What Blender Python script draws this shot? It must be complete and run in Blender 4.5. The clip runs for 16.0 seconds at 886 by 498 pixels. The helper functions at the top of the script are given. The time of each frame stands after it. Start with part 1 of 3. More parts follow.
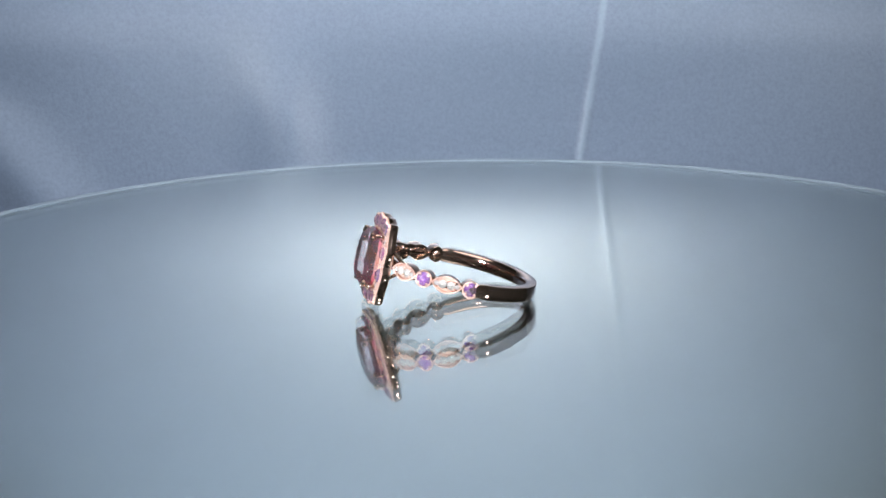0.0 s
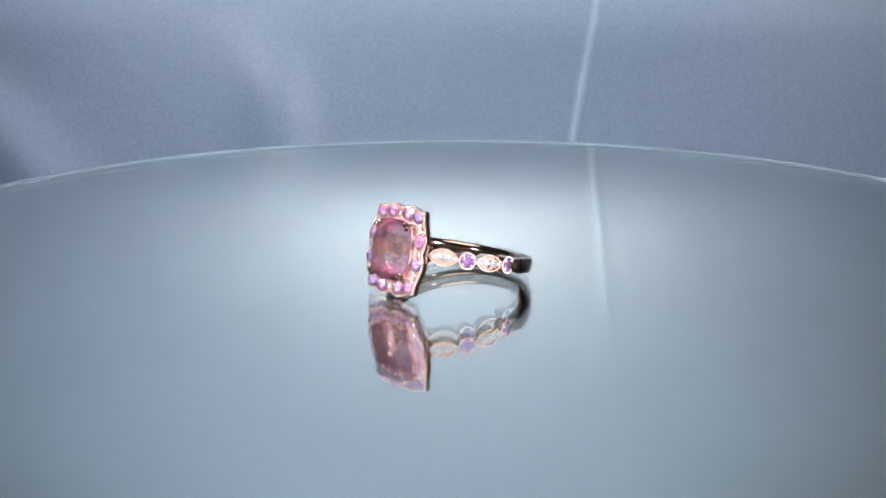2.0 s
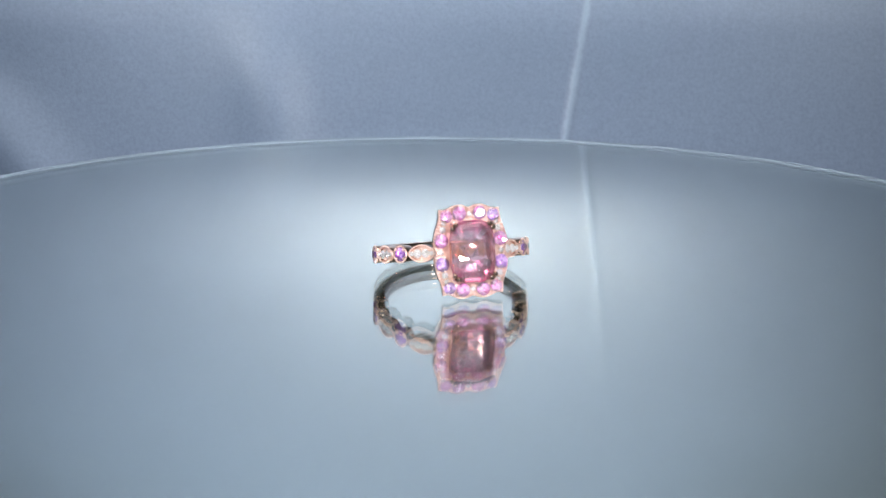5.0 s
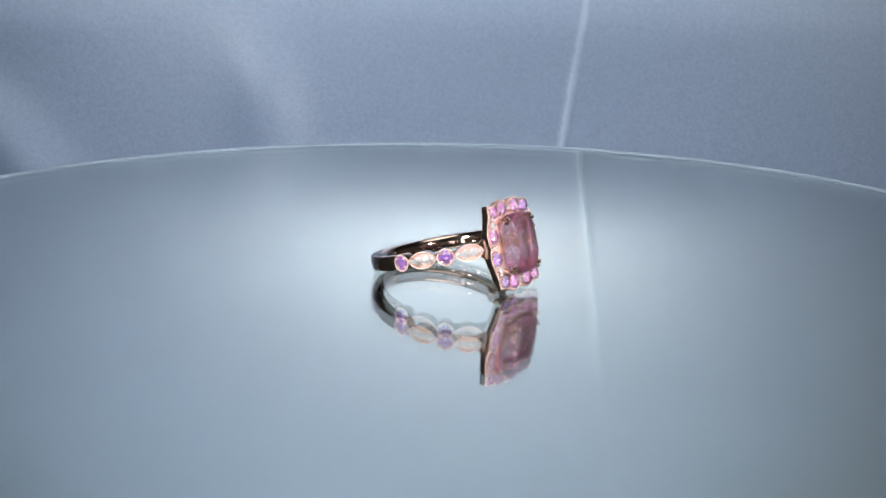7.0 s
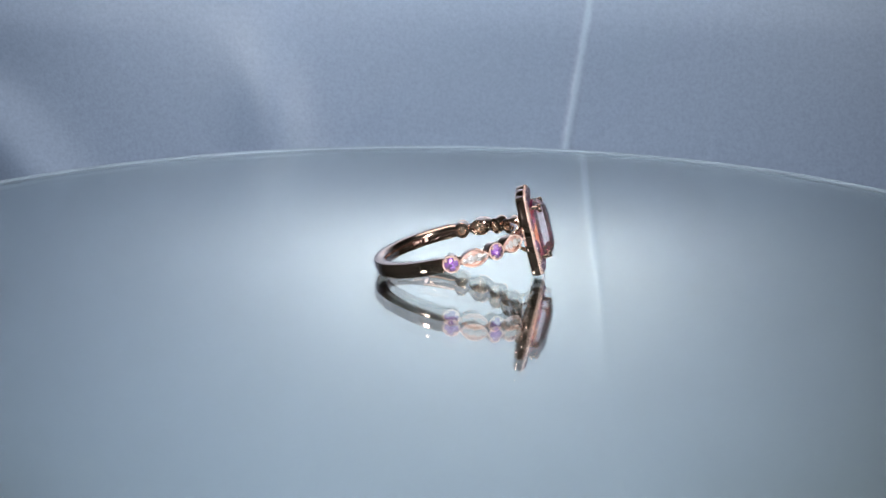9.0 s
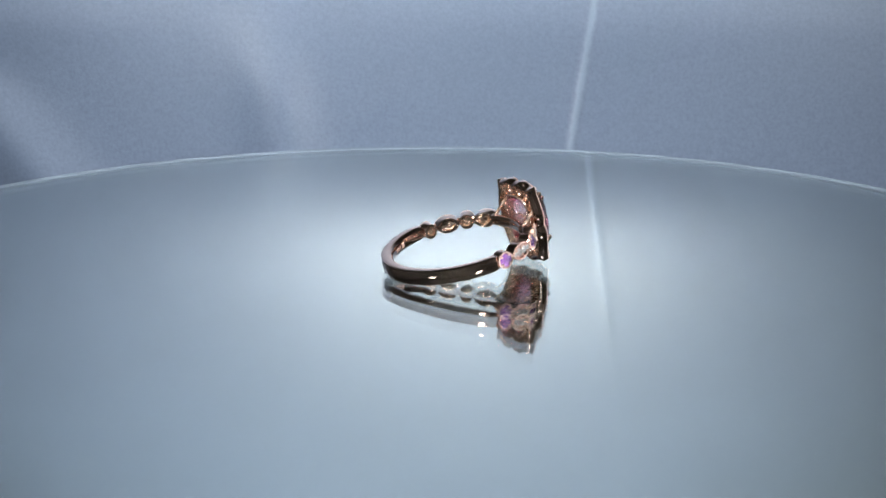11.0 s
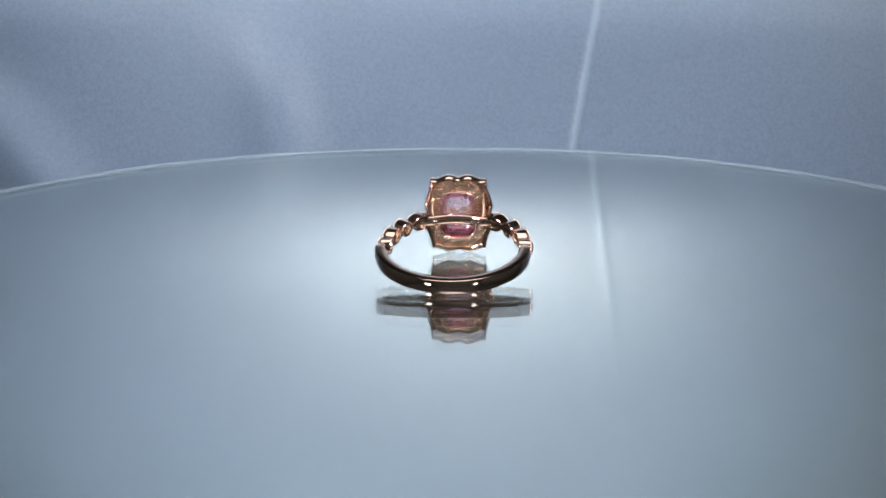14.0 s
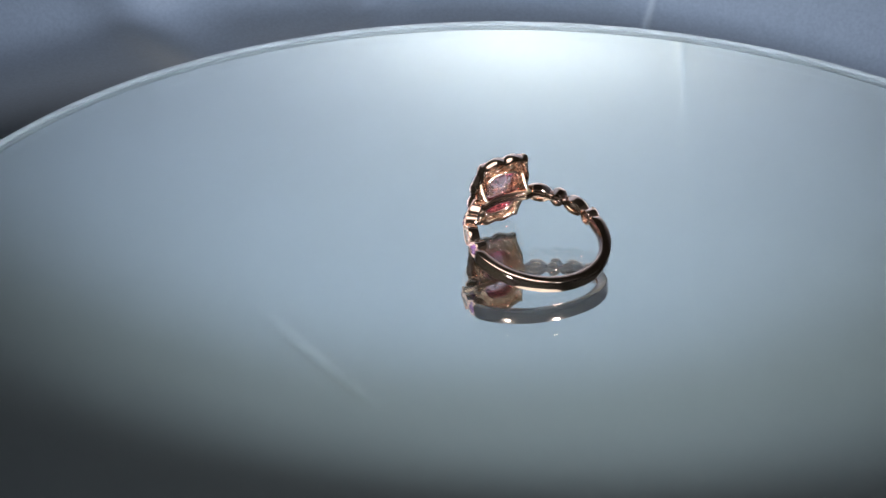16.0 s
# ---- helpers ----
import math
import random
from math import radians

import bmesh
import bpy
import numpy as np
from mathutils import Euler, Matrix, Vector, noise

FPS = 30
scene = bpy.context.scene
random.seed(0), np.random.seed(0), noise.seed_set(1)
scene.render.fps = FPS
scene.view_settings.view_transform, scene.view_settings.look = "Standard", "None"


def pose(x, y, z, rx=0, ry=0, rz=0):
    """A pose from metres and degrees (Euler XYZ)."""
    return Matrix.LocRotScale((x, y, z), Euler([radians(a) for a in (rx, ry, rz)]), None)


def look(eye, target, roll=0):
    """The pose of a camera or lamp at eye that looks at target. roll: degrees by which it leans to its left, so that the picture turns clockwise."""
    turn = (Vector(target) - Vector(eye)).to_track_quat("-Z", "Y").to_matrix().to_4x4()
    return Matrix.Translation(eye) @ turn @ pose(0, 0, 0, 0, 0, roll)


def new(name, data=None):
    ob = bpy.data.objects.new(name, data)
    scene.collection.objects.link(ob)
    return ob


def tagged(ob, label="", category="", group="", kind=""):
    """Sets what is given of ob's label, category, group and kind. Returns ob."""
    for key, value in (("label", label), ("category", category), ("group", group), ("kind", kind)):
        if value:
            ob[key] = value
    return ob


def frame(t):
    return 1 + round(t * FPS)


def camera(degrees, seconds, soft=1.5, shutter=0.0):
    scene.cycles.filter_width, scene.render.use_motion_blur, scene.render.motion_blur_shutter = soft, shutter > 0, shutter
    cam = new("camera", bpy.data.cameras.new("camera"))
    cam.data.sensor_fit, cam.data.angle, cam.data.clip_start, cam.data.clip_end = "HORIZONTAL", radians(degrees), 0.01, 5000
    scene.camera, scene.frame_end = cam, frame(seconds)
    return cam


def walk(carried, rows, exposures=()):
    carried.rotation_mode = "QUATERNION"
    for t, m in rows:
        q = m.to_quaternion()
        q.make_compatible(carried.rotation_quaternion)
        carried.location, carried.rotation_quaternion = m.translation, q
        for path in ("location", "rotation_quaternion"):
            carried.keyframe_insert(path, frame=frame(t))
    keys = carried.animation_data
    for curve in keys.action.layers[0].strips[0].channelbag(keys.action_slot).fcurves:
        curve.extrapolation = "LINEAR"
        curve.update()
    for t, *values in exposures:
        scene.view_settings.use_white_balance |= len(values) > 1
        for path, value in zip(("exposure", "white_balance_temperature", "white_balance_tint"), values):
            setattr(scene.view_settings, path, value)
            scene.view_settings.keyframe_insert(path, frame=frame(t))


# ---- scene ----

# ---- camera: a hand-held camera a hand's length before the turntable ----
cam = camera(31.478, 16.0)
SHOTS = [  # seconds, eye in metres, turn, tilt down, lean in degrees
    (0.0, 0.00000, -0.20243, 0.05627, 1.578, 13.932, -0.547),
    (0.5, -0.00004, -0.20318, 0.05636, 1.567, 13.930, -0.142),
    (1.0, 0.00108, -0.20309, 0.05592, 1.601, 14.104, -0.220),
    (1.5, 0.00218, -0.20380, 0.05571, 1.716, 14.238, -0.229),
    (2.0, 0.00271, -0.20464, 0.05557, 1.753, 14.414, -0.155),
    (2.5, 0.00357, -0.20471, 0.05539, 1.887, 14.505, -0.170),
    (3.0, 0.00466, -0.20413, 0.05502, 2.003, 14.541, -0.031),
    (3.5, 0.00590, -0.20368, 0.05513, 2.180, 14.585, -0.124),
    (4.0, 0.00669, -0.20388, 0.05578, 2.246, 14.675, -0.194),
    (6.5, 0.01169, -0.20363, 0.05514, 2.800, 14.426, -0.202),
    (7.0, 0.01263, -0.20409, 0.05494, 2.920, 14.349, -0.055),
    (7.5, 0.01359, -0.20381, 0.05501, 3.128, 14.419, -0.236),
    (8.0, 0.01429, -0.20325, 0.05504, 3.234, 14.452, -0.155),
    (8.5, 0.01470, -0.20298, 0.05539, 3.375, 14.532, -0.308),
    (9.0, 0.01493, -0.20334, 0.05502, 3.443, 14.339, -0.347),
    (11.5, 0.01182, -0.20380, 0.05729, 3.149, 14.754, -0.161),
    (12.0, 0.01091, -0.20268, 0.05714, 3.003, 14.611, 0.082),
    (12.5, 0.00995, -0.20251, 0.05786, 2.910, 14.593, -0.125),
    (13.0, 0.00894, -0.20258, 0.05811, 2.782, 14.476, -0.085),
    (13.5, 0.00784, -0.20207, 0.05827, 2.631, 14.475, 0.050),
    (14.0, 0.00713, -0.20049, 0.05792, 2.447, 14.950, 0.054),
    (14.5, 0.00399, -0.19993, 0.06492, 2.826, 17.211, 0.384),
    (15.0, 0.00246, -0.19874, 0.08514, 3.553, 18.901, -0.857),
    (15.5, 0.00451, -0.19730, 0.09733, 4.956, 26.413, 0.453),
    (16.0, -0.00213, -0.19011, 0.11033, 3.988, 29.596, 1.154),
]


def shot(x, y, z, turn, down, lean):
    return pose(x, y, z, 90 - down, 0, turn) @ pose(0, 0, 0, 0, 0, lean)


walk(cam, [(t, shot(*r)) for t, *r in SHOTS], [(0.0, 0.0, 6500, 10), (14.5, 0.0, 6500, 10), (15.3, 0.0, 6550, 10), (16.0, 0.23, 6650, 10)])

# ---- world, lamps and added fill lights ----
world = bpy.data.worlds.new("dim_room")
world.use_nodes = True
world.node_tree.nodes["Background"].inputs[0].default_value = (0.5, 0.55, 0.6, 1)
world.node_tree.nodes["Background"].inputs[1].default_value = 0.025
scene.world = world


def lamp(name, eye, target, watts, size, colour=(0.93, 0.97, 1.0), spread=180):
    data = bpy.data.lights.new(name, "AREA")
    data.shape, data.size, data.energy, data.color, data.spread = "DISK", size, watts, colour, radians(spread)
    ob = new(name, data)
    ob.matrix_world = look(eye, target)
    return ob


def spot(name, eye, target, watts, size, degrees, blend, colour=(0.93, 0.97, 1.0)):
    data = bpy.data.lights.new(name, "SPOT")
    data.spot_size, data.spot_blend, data.energy, data.color, data.shadow_soft_size = radians(degrees), blend, watts, colour, size
    ob = new(name, data)
    ob.matrix_world = look(eye, target)
    return ob


lamp("lamp_left", (-0.25, -0.33, 0.23), (0.0, -0.04, 0.0), 0.42, 0.056, spread=51)
lamp("lamp_right", (0.25, -0.33, 0.23), (0.0, -0.04, 0.0), 0.42, 0.056, spread=51)
spot("lamp_over_cloth", (-0.026, -0.06, 0.48), (-0.032, 0.20, 0.098), 20.0, 0.03, 42, 1.0, (0.83, 0.89, 0.99))
# added warm fill, no second lamp known; it warms and lifts the upper cloth
spot("warm_fill_over_cloth", (-0.01, -0.05, 0.50), (-0.008, 0.25, 0.190), 19.5, 0.03, 57, 1.0, (1.0, 0.99, 0.82))
# unseen soft fill, added overhead to brighten dark gold and stones
lamp("room_fill", (0.0, -0.2, 1.57), (0.0, -0.2, 0.0), 7.0, 1.2, (1.0, 0.97, 0.92))


# ---- materials ----
def material(name, colour, rough=0.4, metal=0.0, spread=0.08, scale=300.0, bump=0.0, bump_scale=2000.0, **more):
    m = bpy.data.materials.new(name)
    m.use_nodes = True
    nt = m.node_tree
    b = nt.nodes["Principled BSDF"]
    co = nt.nodes.new("ShaderNodeTexCoord")
    n = nt.nodes.new("ShaderNodeTexNoise")
    n.inputs["Scale"].default_value, n.inputs["Detail"].default_value = scale, 6
    nt.links.new(co.outputs["Object"], n.inputs["Vector"])
    r = nt.nodes.new("ShaderNodeValToRGB")
    r.color_ramp.elements[0].position, r.color_ramp.elements[1].position = 0.3, 0.7
    r.color_ramp.elements[0].color = [max(0, v * (1 - spread)) for v in colour] + [1]
    r.color_ramp.elements[1].color = [min(1, v * (1 + spread)) for v in colour] + [1]
    nt.links.new(n.outputs["Fac"], r.inputs["Fac"])
    nt.links.new(r.outputs["Color"], b.inputs["Base Color"])
    mr = nt.nodes.new("ShaderNodeMapRange")
    mr.inputs["To Min"].default_value, mr.inputs["To Max"].default_value = rough * 0.85, min(1, rough * 1.15)
    nt.links.new(n.outputs["Fac"], mr.inputs["Value"])
    nt.links.new(mr.outputs["Result"], b.inputs["Roughness"])
    b.inputs["Metallic"].default_value = metal
    for key, value in more.items():
        b.inputs[key.replace("_", " ")].default_value = value
    if bump:
        n2 = nt.nodes.new("ShaderNodeTexNoise")
        n2.inputs["Scale"].default_value, n2.inputs["Detail"].default_value = bump_scale, 4
        nt.links.new(co.outputs["Object"], n2.inputs["Vector"])
        bp = nt.nodes.new("ShaderNodeBump")
        bp.inputs["Strength"].default_value, bp.inputs["Distance"].default_value = bump, 0.0002
        nt.links.new(n2.outputs["Fac"], bp.inputs["Height"])
        nt.links.new(bp.outputs["Normal"], b.inputs["Normal"])
    return m


def glassy(name, tints, ior=1.5, haze=0.0, rough=0.0):
    """Clear glass in two tints; haze: how much of it is ground and milky."""
    m = bpy.data.materials.new(name)
    m.use_nodes = True
    nt = m.node_tree
    nt.nodes.remove(nt.nodes["Principled BSDF"])
    g = nt.nodes.new("ShaderNodeBsdfGlass")
    g.inputs["IOR"].default_value, g.inputs["Roughness"].default_value = ior, rough
    co = nt.nodes.new("ShaderNodeTexCoord")
    n = nt.nodes.new("ShaderNodeTexNoise")
    n.inputs["Scale"].default_value = 350
    nt.links.new(co.outputs["Object"], n.inputs["Vector"])
    r = nt.nodes.new("ShaderNodeValToRGB")
    for i, colour in enumerate(tints):
        r.color_ramp.elements[i].color = [*colour, 1]
    nt.links.new(n.outputs["Fac"], r.inputs["Fac"])
    nt.links.new(r.outputs["Color"], g.inputs["Color"])
    last = g.outputs[0]
    if haze:
        for kind, share in (("ShaderNodeBsdfDiffuse", haze), ("ShaderNodeBsdfTranslucent", haze * 0.3)):
            d = nt.nodes.new(kind)
            nt.links.new(r.outputs["Color"], d.inputs["Color"])
            mix = nt.nodes.new("ShaderNodeMixShader")
            mix.inputs[0].default_value = share
            nt.links.new(last, mix.inputs[1])
            nt.links.new(d.outputs[0], mix.inputs[2])
            last = mix.outputs[0]
    nt.links.new(last, nt.nodes["Material Output"].inputs["Surface"])
    return m


def tilted(nt, play):
    """A normal that leans a little on every facet, and the facet's own random colour and number."""
    geo = nt.nodes.new("ShaderNodeNewGeometry")
    own = nt.nodes.new("ShaderNodeTexWhiteNoise")
    own.noise_dimensions = "1D"
    info, both = nt.nodes.new("ShaderNodeObjectInfo"), nt.nodes.new("ShaderNodeMath")
    both.operation = "MULTIPLY_ADD"
    both.inputs[1].default_value = 37.0
    nt.links.new(info.outputs["Random"], both.inputs[0])
    nt.links.new(geo.outputs["Random Per Island"], both.inputs[2])
    nt.links.new(both.outputs[0], own.inputs["W"])
    sub = nt.nodes.new("ShaderNodeVectorMath")
    sub.operation = "SUBTRACT"
    sub.inputs[1].default_value = (0.5, 0.5, 0.5)
    nt.links.new(own.outputs["Color"], sub.inputs[0])
    mul = nt.nodes.new("ShaderNodeVectorMath")
    mul.operation = "SCALE"
    mul.inputs["Scale"].default_value = play
    nt.links.new(sub.outputs[0], mul.inputs[0])
    add = nt.nodes.new("ShaderNodeVectorMath")
    nt.links.new(mul.outputs[0], add.inputs[0])
    nt.links.new(geo.outputs["Normal"], add.inputs[1])
    unit = nt.nodes.new("ShaderNodeVectorMath")
    unit.operation = "NORMALIZE"
    nt.links.new(add.outputs[0], unit.inputs[0])
    return unit.outputs[0], own.outputs["Value"]


def crown(name, tint, ior=1.76, haze=0.06, play=0.5):
    """The upper half of a cut stone: clear, with a hard gloss."""
    m = bpy.data.materials.new(name)
    m.use_nodes = True
    nt = m.node_tree
    nt.nodes.remove(nt.nodes["Principled BSDF"])
    clear = nt.nodes.new("ShaderNodeBsdfTransparent")
    clear.inputs[0].default_value = [*tint, 1]
    milk = nt.nodes.new("ShaderNodeBsdfDiffuse")
    milk.inputs[0].default_value = [*tint, 1]
    gloss = nt.nodes.new("ShaderNodeBsdfGlossy")
    gloss.inputs["Roughness"].default_value = 0.05
    nt.links.new(tilted(nt, play)[0], gloss.inputs["Normal"])
    body, top = nt.nodes.new("ShaderNodeMixShader"), nt.nodes.new("ShaderNodeMixShader")
    body.inputs[0].default_value = haze
    fres = nt.nodes.new("ShaderNodeFresnel")
    fres.inputs["IOR"].default_value = ior
    for a, b in ((clear.outputs[0], body.inputs[1]), (milk.outputs[0], body.inputs[2]), (fres.outputs[0], top.inputs[0]), (body.outputs[0], top.inputs[1]), (gloss.outputs[0], top.inputs[2])):
        nt.links.new(a, b)
    nt.links.new(top.outputs[0], nt.nodes["Material Output"].inputs["Surface"])
    return m


def pavilion(name, tints, gloss=0.55, play=0.45, zoned=0.0, through_it=0.0, swing=0.5, rough=0.09):
    """The lower facets of a cut stone, which throw the light back; their sparkle is partly put in as tints that differ
    by facet;
    zoned: half the length over which the tints run from the middle to the two ends."""
    m = bpy.data.materials.new(name)
    m.use_nodes = True
    nt = m.node_tree
    nt.nodes.remove(nt.nodes["Principled BSDF"])
    normal, own = tilted(nt, play)
    r = nt.nodes.new("ShaderNodeValToRGB")
    ramp = r.color_ramp
    while len(ramp.elements) < len(tints):
        ramp.elements.new(0.5)
    for i, colour in enumerate(tints):
        ramp.elements[i].position = i / max(1, len(tints) - 1)
        ramp.elements[i].color = [*colour, 1]
    if zoned:
        co = nt.nodes.new("ShaderNodeTexCoord")
        xyz = nt.nodes.new("ShaderNodeSeparateXYZ")
        nt.links.new(co.outputs["Object"], xyz.inputs[0])
        size, scaled, shift = (nt.nodes.new("ShaderNodeMath") for k in range(3))
        size.operation, scaled.operation, shift.operation = "ABSOLUTE", "MULTIPLY_ADD", "MULTIPLY_ADD"
        nt.links.new(xyz.outputs["Z"], size.inputs[0])
        scaled.inputs[1].default_value = 1 / zoned
        shift.inputs[1].default_value, shift.inputs[2].default_value = swing, -swing / 2
        nt.links.new(own, shift.inputs[0])
        nt.links.new(size.outputs[0], scaled.inputs[0])
        nt.links.new(shift.outputs[0], scaled.inputs[2])
        nt.links.new(scaled.outputs[0], r.inputs["Fac"])
    else:
        nt.links.new(own, r.inputs["Fac"])
    gl = nt.nodes.new("ShaderNodeBsdfGlossy")
    gl.inputs["Roughness"].default_value = rough
    nt.links.new(normal, gl.inputs["Normal"])
    milk = nt.nodes.new("ShaderNodeBsdfDiffuse")
    clear = nt.nodes.new("ShaderNodeBsdfTransparent")
    for node in (gl, milk, clear):
        nt.links.new(r.outputs["Color"], node.inputs["Color"])
    one, two = nt.nodes.new("ShaderNodeMixShader"), nt.nodes.new("ShaderNodeMixShader")
    one.inputs[0].default_value, two.inputs[0].default_value = gloss, through_it
    nt.links.new(milk.outputs[0], one.inputs[1])
    nt.links.new(gl.outputs[0], one.inputs[2])
    nt.links.new(one.outputs[0], two.inputs[1])
    nt.links.new(clear.outputs[0], two.inputs[2])
    nt.links.new(two.outputs[0], nt.nodes["Material Output"].inputs["Surface"])
    return m


ROSE_GOLD = material("polished_rose_gold", (0.80, 0.57, 0.48), 0.075, 1.0, 0.04, 900, 0.04, 4000)
BRIGHT_GOLD = material("cut_rose_gold", (0.86, 0.64, 0.55), 0.13, 1.0, 0.05, 900, 0.3, 5000)
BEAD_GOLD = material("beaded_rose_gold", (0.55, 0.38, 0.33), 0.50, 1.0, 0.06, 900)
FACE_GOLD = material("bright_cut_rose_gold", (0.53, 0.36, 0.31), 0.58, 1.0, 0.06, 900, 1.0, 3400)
INNER_GOLD = material("cast_rose_gold", (0.88, 0.64, 0.50), 0.16, 1.0, 0.08, 900, 1.0, 1500)
PEACH_GEM = [crown("peach_pink_crown", (0.98, 0.90, 0.93), 1.76, 0.015, 0.25), pavilion("peach_pink_facets", [(0.95, 0.58, 0.44), (0.90, 0.78, 0.92), (0.95, 0.50, 0.68), (0.85, 0.22, 0.45)], 0.90, 0.85, 0.0041, 0.20, 0.5, 0.10)]
# near-white tints among the deep ones paint glints into single facets
PINK_GEM = [crown("pink_crown", (0.98, 0.92, 0.98), 1.76, 0.03), pavilion("pink_facets", [(0.80, 0.16, 0.50), (0.99, 0.93, 0.98), (0.80, 0.32, 0.72), (0.97, 0.66, 0.86), (0.92, 0.44, 0.74)], 0.70, 0.95)]
VIOLET_GEM = [crown("violet_crown", (0.97, 0.92, 0.99), 1.76, 0.03), pavilion("violet_facets", [(0.58, 0.24, 0.80), (0.97, 0.93, 0.99), (0.68, 0.42, 0.90), (0.91, 0.72, 0.95), (0.84, 0.46, 0.86)], 0.70, 0.95)]
DEEP_GEM = [crown("deep_violet_crown", (0.96, 0.88, 0.99), 1.76, 0.03), pavilion("deep_violet_facets", [(0.44, 0.07, 0.56), (0.92, 0.74, 0.96), (0.36, 0.09, 0.66), (0.72, 0.30, 0.78)], 0.70, 0.95)]
WHITE_GEM = [crown("clear_crown", (0.99, 0.99, 0.99), 2.2, 0.05), pavilion("clear_facets", [(0.97, 0.93, 0.92), (0.86, 0.82, 0.82), (0.98, 0.92, 0.89)], 0.5, 0.9)]
GLASS = glassy("clear_plate_glass", [(0.962, 0.985, 0.98), (0.968, 0.987, 0.982)])
EDGE = glassy("ground_glass_edge", [(0.135, 0.16, 0.19), (0.16, 0.185, 0.22)], 1.5, 0.8, 0.5)
MIRROR = material("dull_mirror_backing", (0.64, 0.67, 0.665), 0.02, 1.0, 0.02, 20)
TABLE = material("dark_table", (0.12, 0.128, 0.125), 0.5, 0.0, 0.3, 40, 0.2, 600)
ROOM = material("dim_wall_paint", (0.35, 0.36, 0.34), 0.8, 0.0, 0.15, 3)
DUST = material("pale_lint", (0.35, 0.36, 0.37), 0.9, 0.0, 0.1, 500)
BASE = material("black_plastic", (0.02, 0.02, 0.022), 0.4, 0.0, 0.1, 200)


def satin():
    m = material("pale_blue_satin", (0.082, 0.105, 0.150), 0.42, 0.0, 0.10, 1300, 0.14, 1300)
    b = m.node_tree.nodes["Principled BSDF"]
    b.inputs["Sheen Weight"].default_value, b.inputs["Sheen Roughness"].default_value = 0.3, 0.4
    b.inputs["Specular IOR Level"].default_value = 0.4
    # a pressed crease, its highlight painted in as a paler line that fades upward
    nt = m.node_tree
    old = b.inputs["Base Color"].links[0].from_socket
    co = nt.nodes.new("ShaderNodeTexCoord")
    xyz = nt.nodes.new("ShaderNodeSeparateXYZ")
    nt.links.new(co.outputs["Object"], xyz.inputs[0])
    wob = nt.nodes.new("ShaderNodeTexNoise")
    wob.inputs["Scale"].default_value = 350
    nt.links.new(co.outputs["Object"], wob.inputs["Vector"])

    def calc(op, a, c):
        n = nt.nodes.new("ShaderNodeMath")
        n.operation = op
        for i, v in enumerate((a, c)):
            if isinstance(v, float):
                n.inputs[i].default_value = v
            else:
                nt.links.new(v, n.inputs[i])
        return n.outputs[0]
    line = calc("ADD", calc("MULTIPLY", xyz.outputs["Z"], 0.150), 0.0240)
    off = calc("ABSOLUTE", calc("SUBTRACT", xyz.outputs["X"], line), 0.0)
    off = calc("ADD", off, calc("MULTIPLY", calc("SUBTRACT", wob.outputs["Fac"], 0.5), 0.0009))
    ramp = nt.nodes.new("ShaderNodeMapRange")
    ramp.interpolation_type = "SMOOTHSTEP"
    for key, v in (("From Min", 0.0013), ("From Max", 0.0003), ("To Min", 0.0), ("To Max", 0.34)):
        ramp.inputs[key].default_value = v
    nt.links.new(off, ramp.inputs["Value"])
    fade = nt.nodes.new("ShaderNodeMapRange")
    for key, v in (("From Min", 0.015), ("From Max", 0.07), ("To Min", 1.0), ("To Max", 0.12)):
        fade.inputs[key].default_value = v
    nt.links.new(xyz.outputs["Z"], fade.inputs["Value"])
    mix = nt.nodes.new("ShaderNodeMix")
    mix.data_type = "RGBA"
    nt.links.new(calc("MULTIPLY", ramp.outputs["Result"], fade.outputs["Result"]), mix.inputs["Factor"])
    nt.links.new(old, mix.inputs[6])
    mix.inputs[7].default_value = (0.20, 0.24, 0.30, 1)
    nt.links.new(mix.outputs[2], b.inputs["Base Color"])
    return m


SATIN = satin()


# ---- building helpers ----
def part(name, bm, mat, parent=None, label="", smooth=True, facets=False):
    data = bpy.data.meshes.new(name)
    bmesh.ops.recalc_face_normals(bm, faces=bm.faces)
    if smooth:
        for f in bm.faces:
            f.smooth = True
        for e in bm.edges:
            if len(e.link_faces) == 2 and e.calc_face_angle(0) > 0.7:
                e.smooth = False
    if facets:
        bmesh.ops.split_edges(bm, edges=bm.edges)
    bm.to_mesh(data)
    bm.free()
    for one in mat if isinstance(mat, (list, tuple)) else [mat]:
        data.materials.append(one)
    ob = new(name, data)
    ob.parent = parent
    if label:
        tagged(ob, label)
    return ob


def loft(rings, closed=True, caps=True, bm=None):
    """Joins rows of points by quads."""
    bm = bm or bmesh.new()
    rows = [[bm.verts.new(p) for p in ring] for ring in rings]
    for a, b in zip(rows, rows[1:]):
        n = len(a)
        for i in range(n if closed else n - 1):
            bm.faces.new((a[i], a[(i + 1) % n], b[(i + 1) % n], b[i]))
    if caps:
        bm.faces.new(rows[0][::-1])
        bm.faces.new(rows[-1])
    return bm


# ---- the room ----
def sheet(name, m, sx, sy, mat, thick=0.01):
    bm = bmesh.new()
    bmesh.ops.create_cube(bm, size=1)
    bmesh.ops.scale(bm, vec=(sx, sy, thick), verts=bm.verts)
    bmesh.ops.translate(bm, vec=(0, 0, -thick / 2), verts=bm.verts)
    ob = part(name, bm, mat, smooth=False)
    ob.matrix_world = m
    return ob


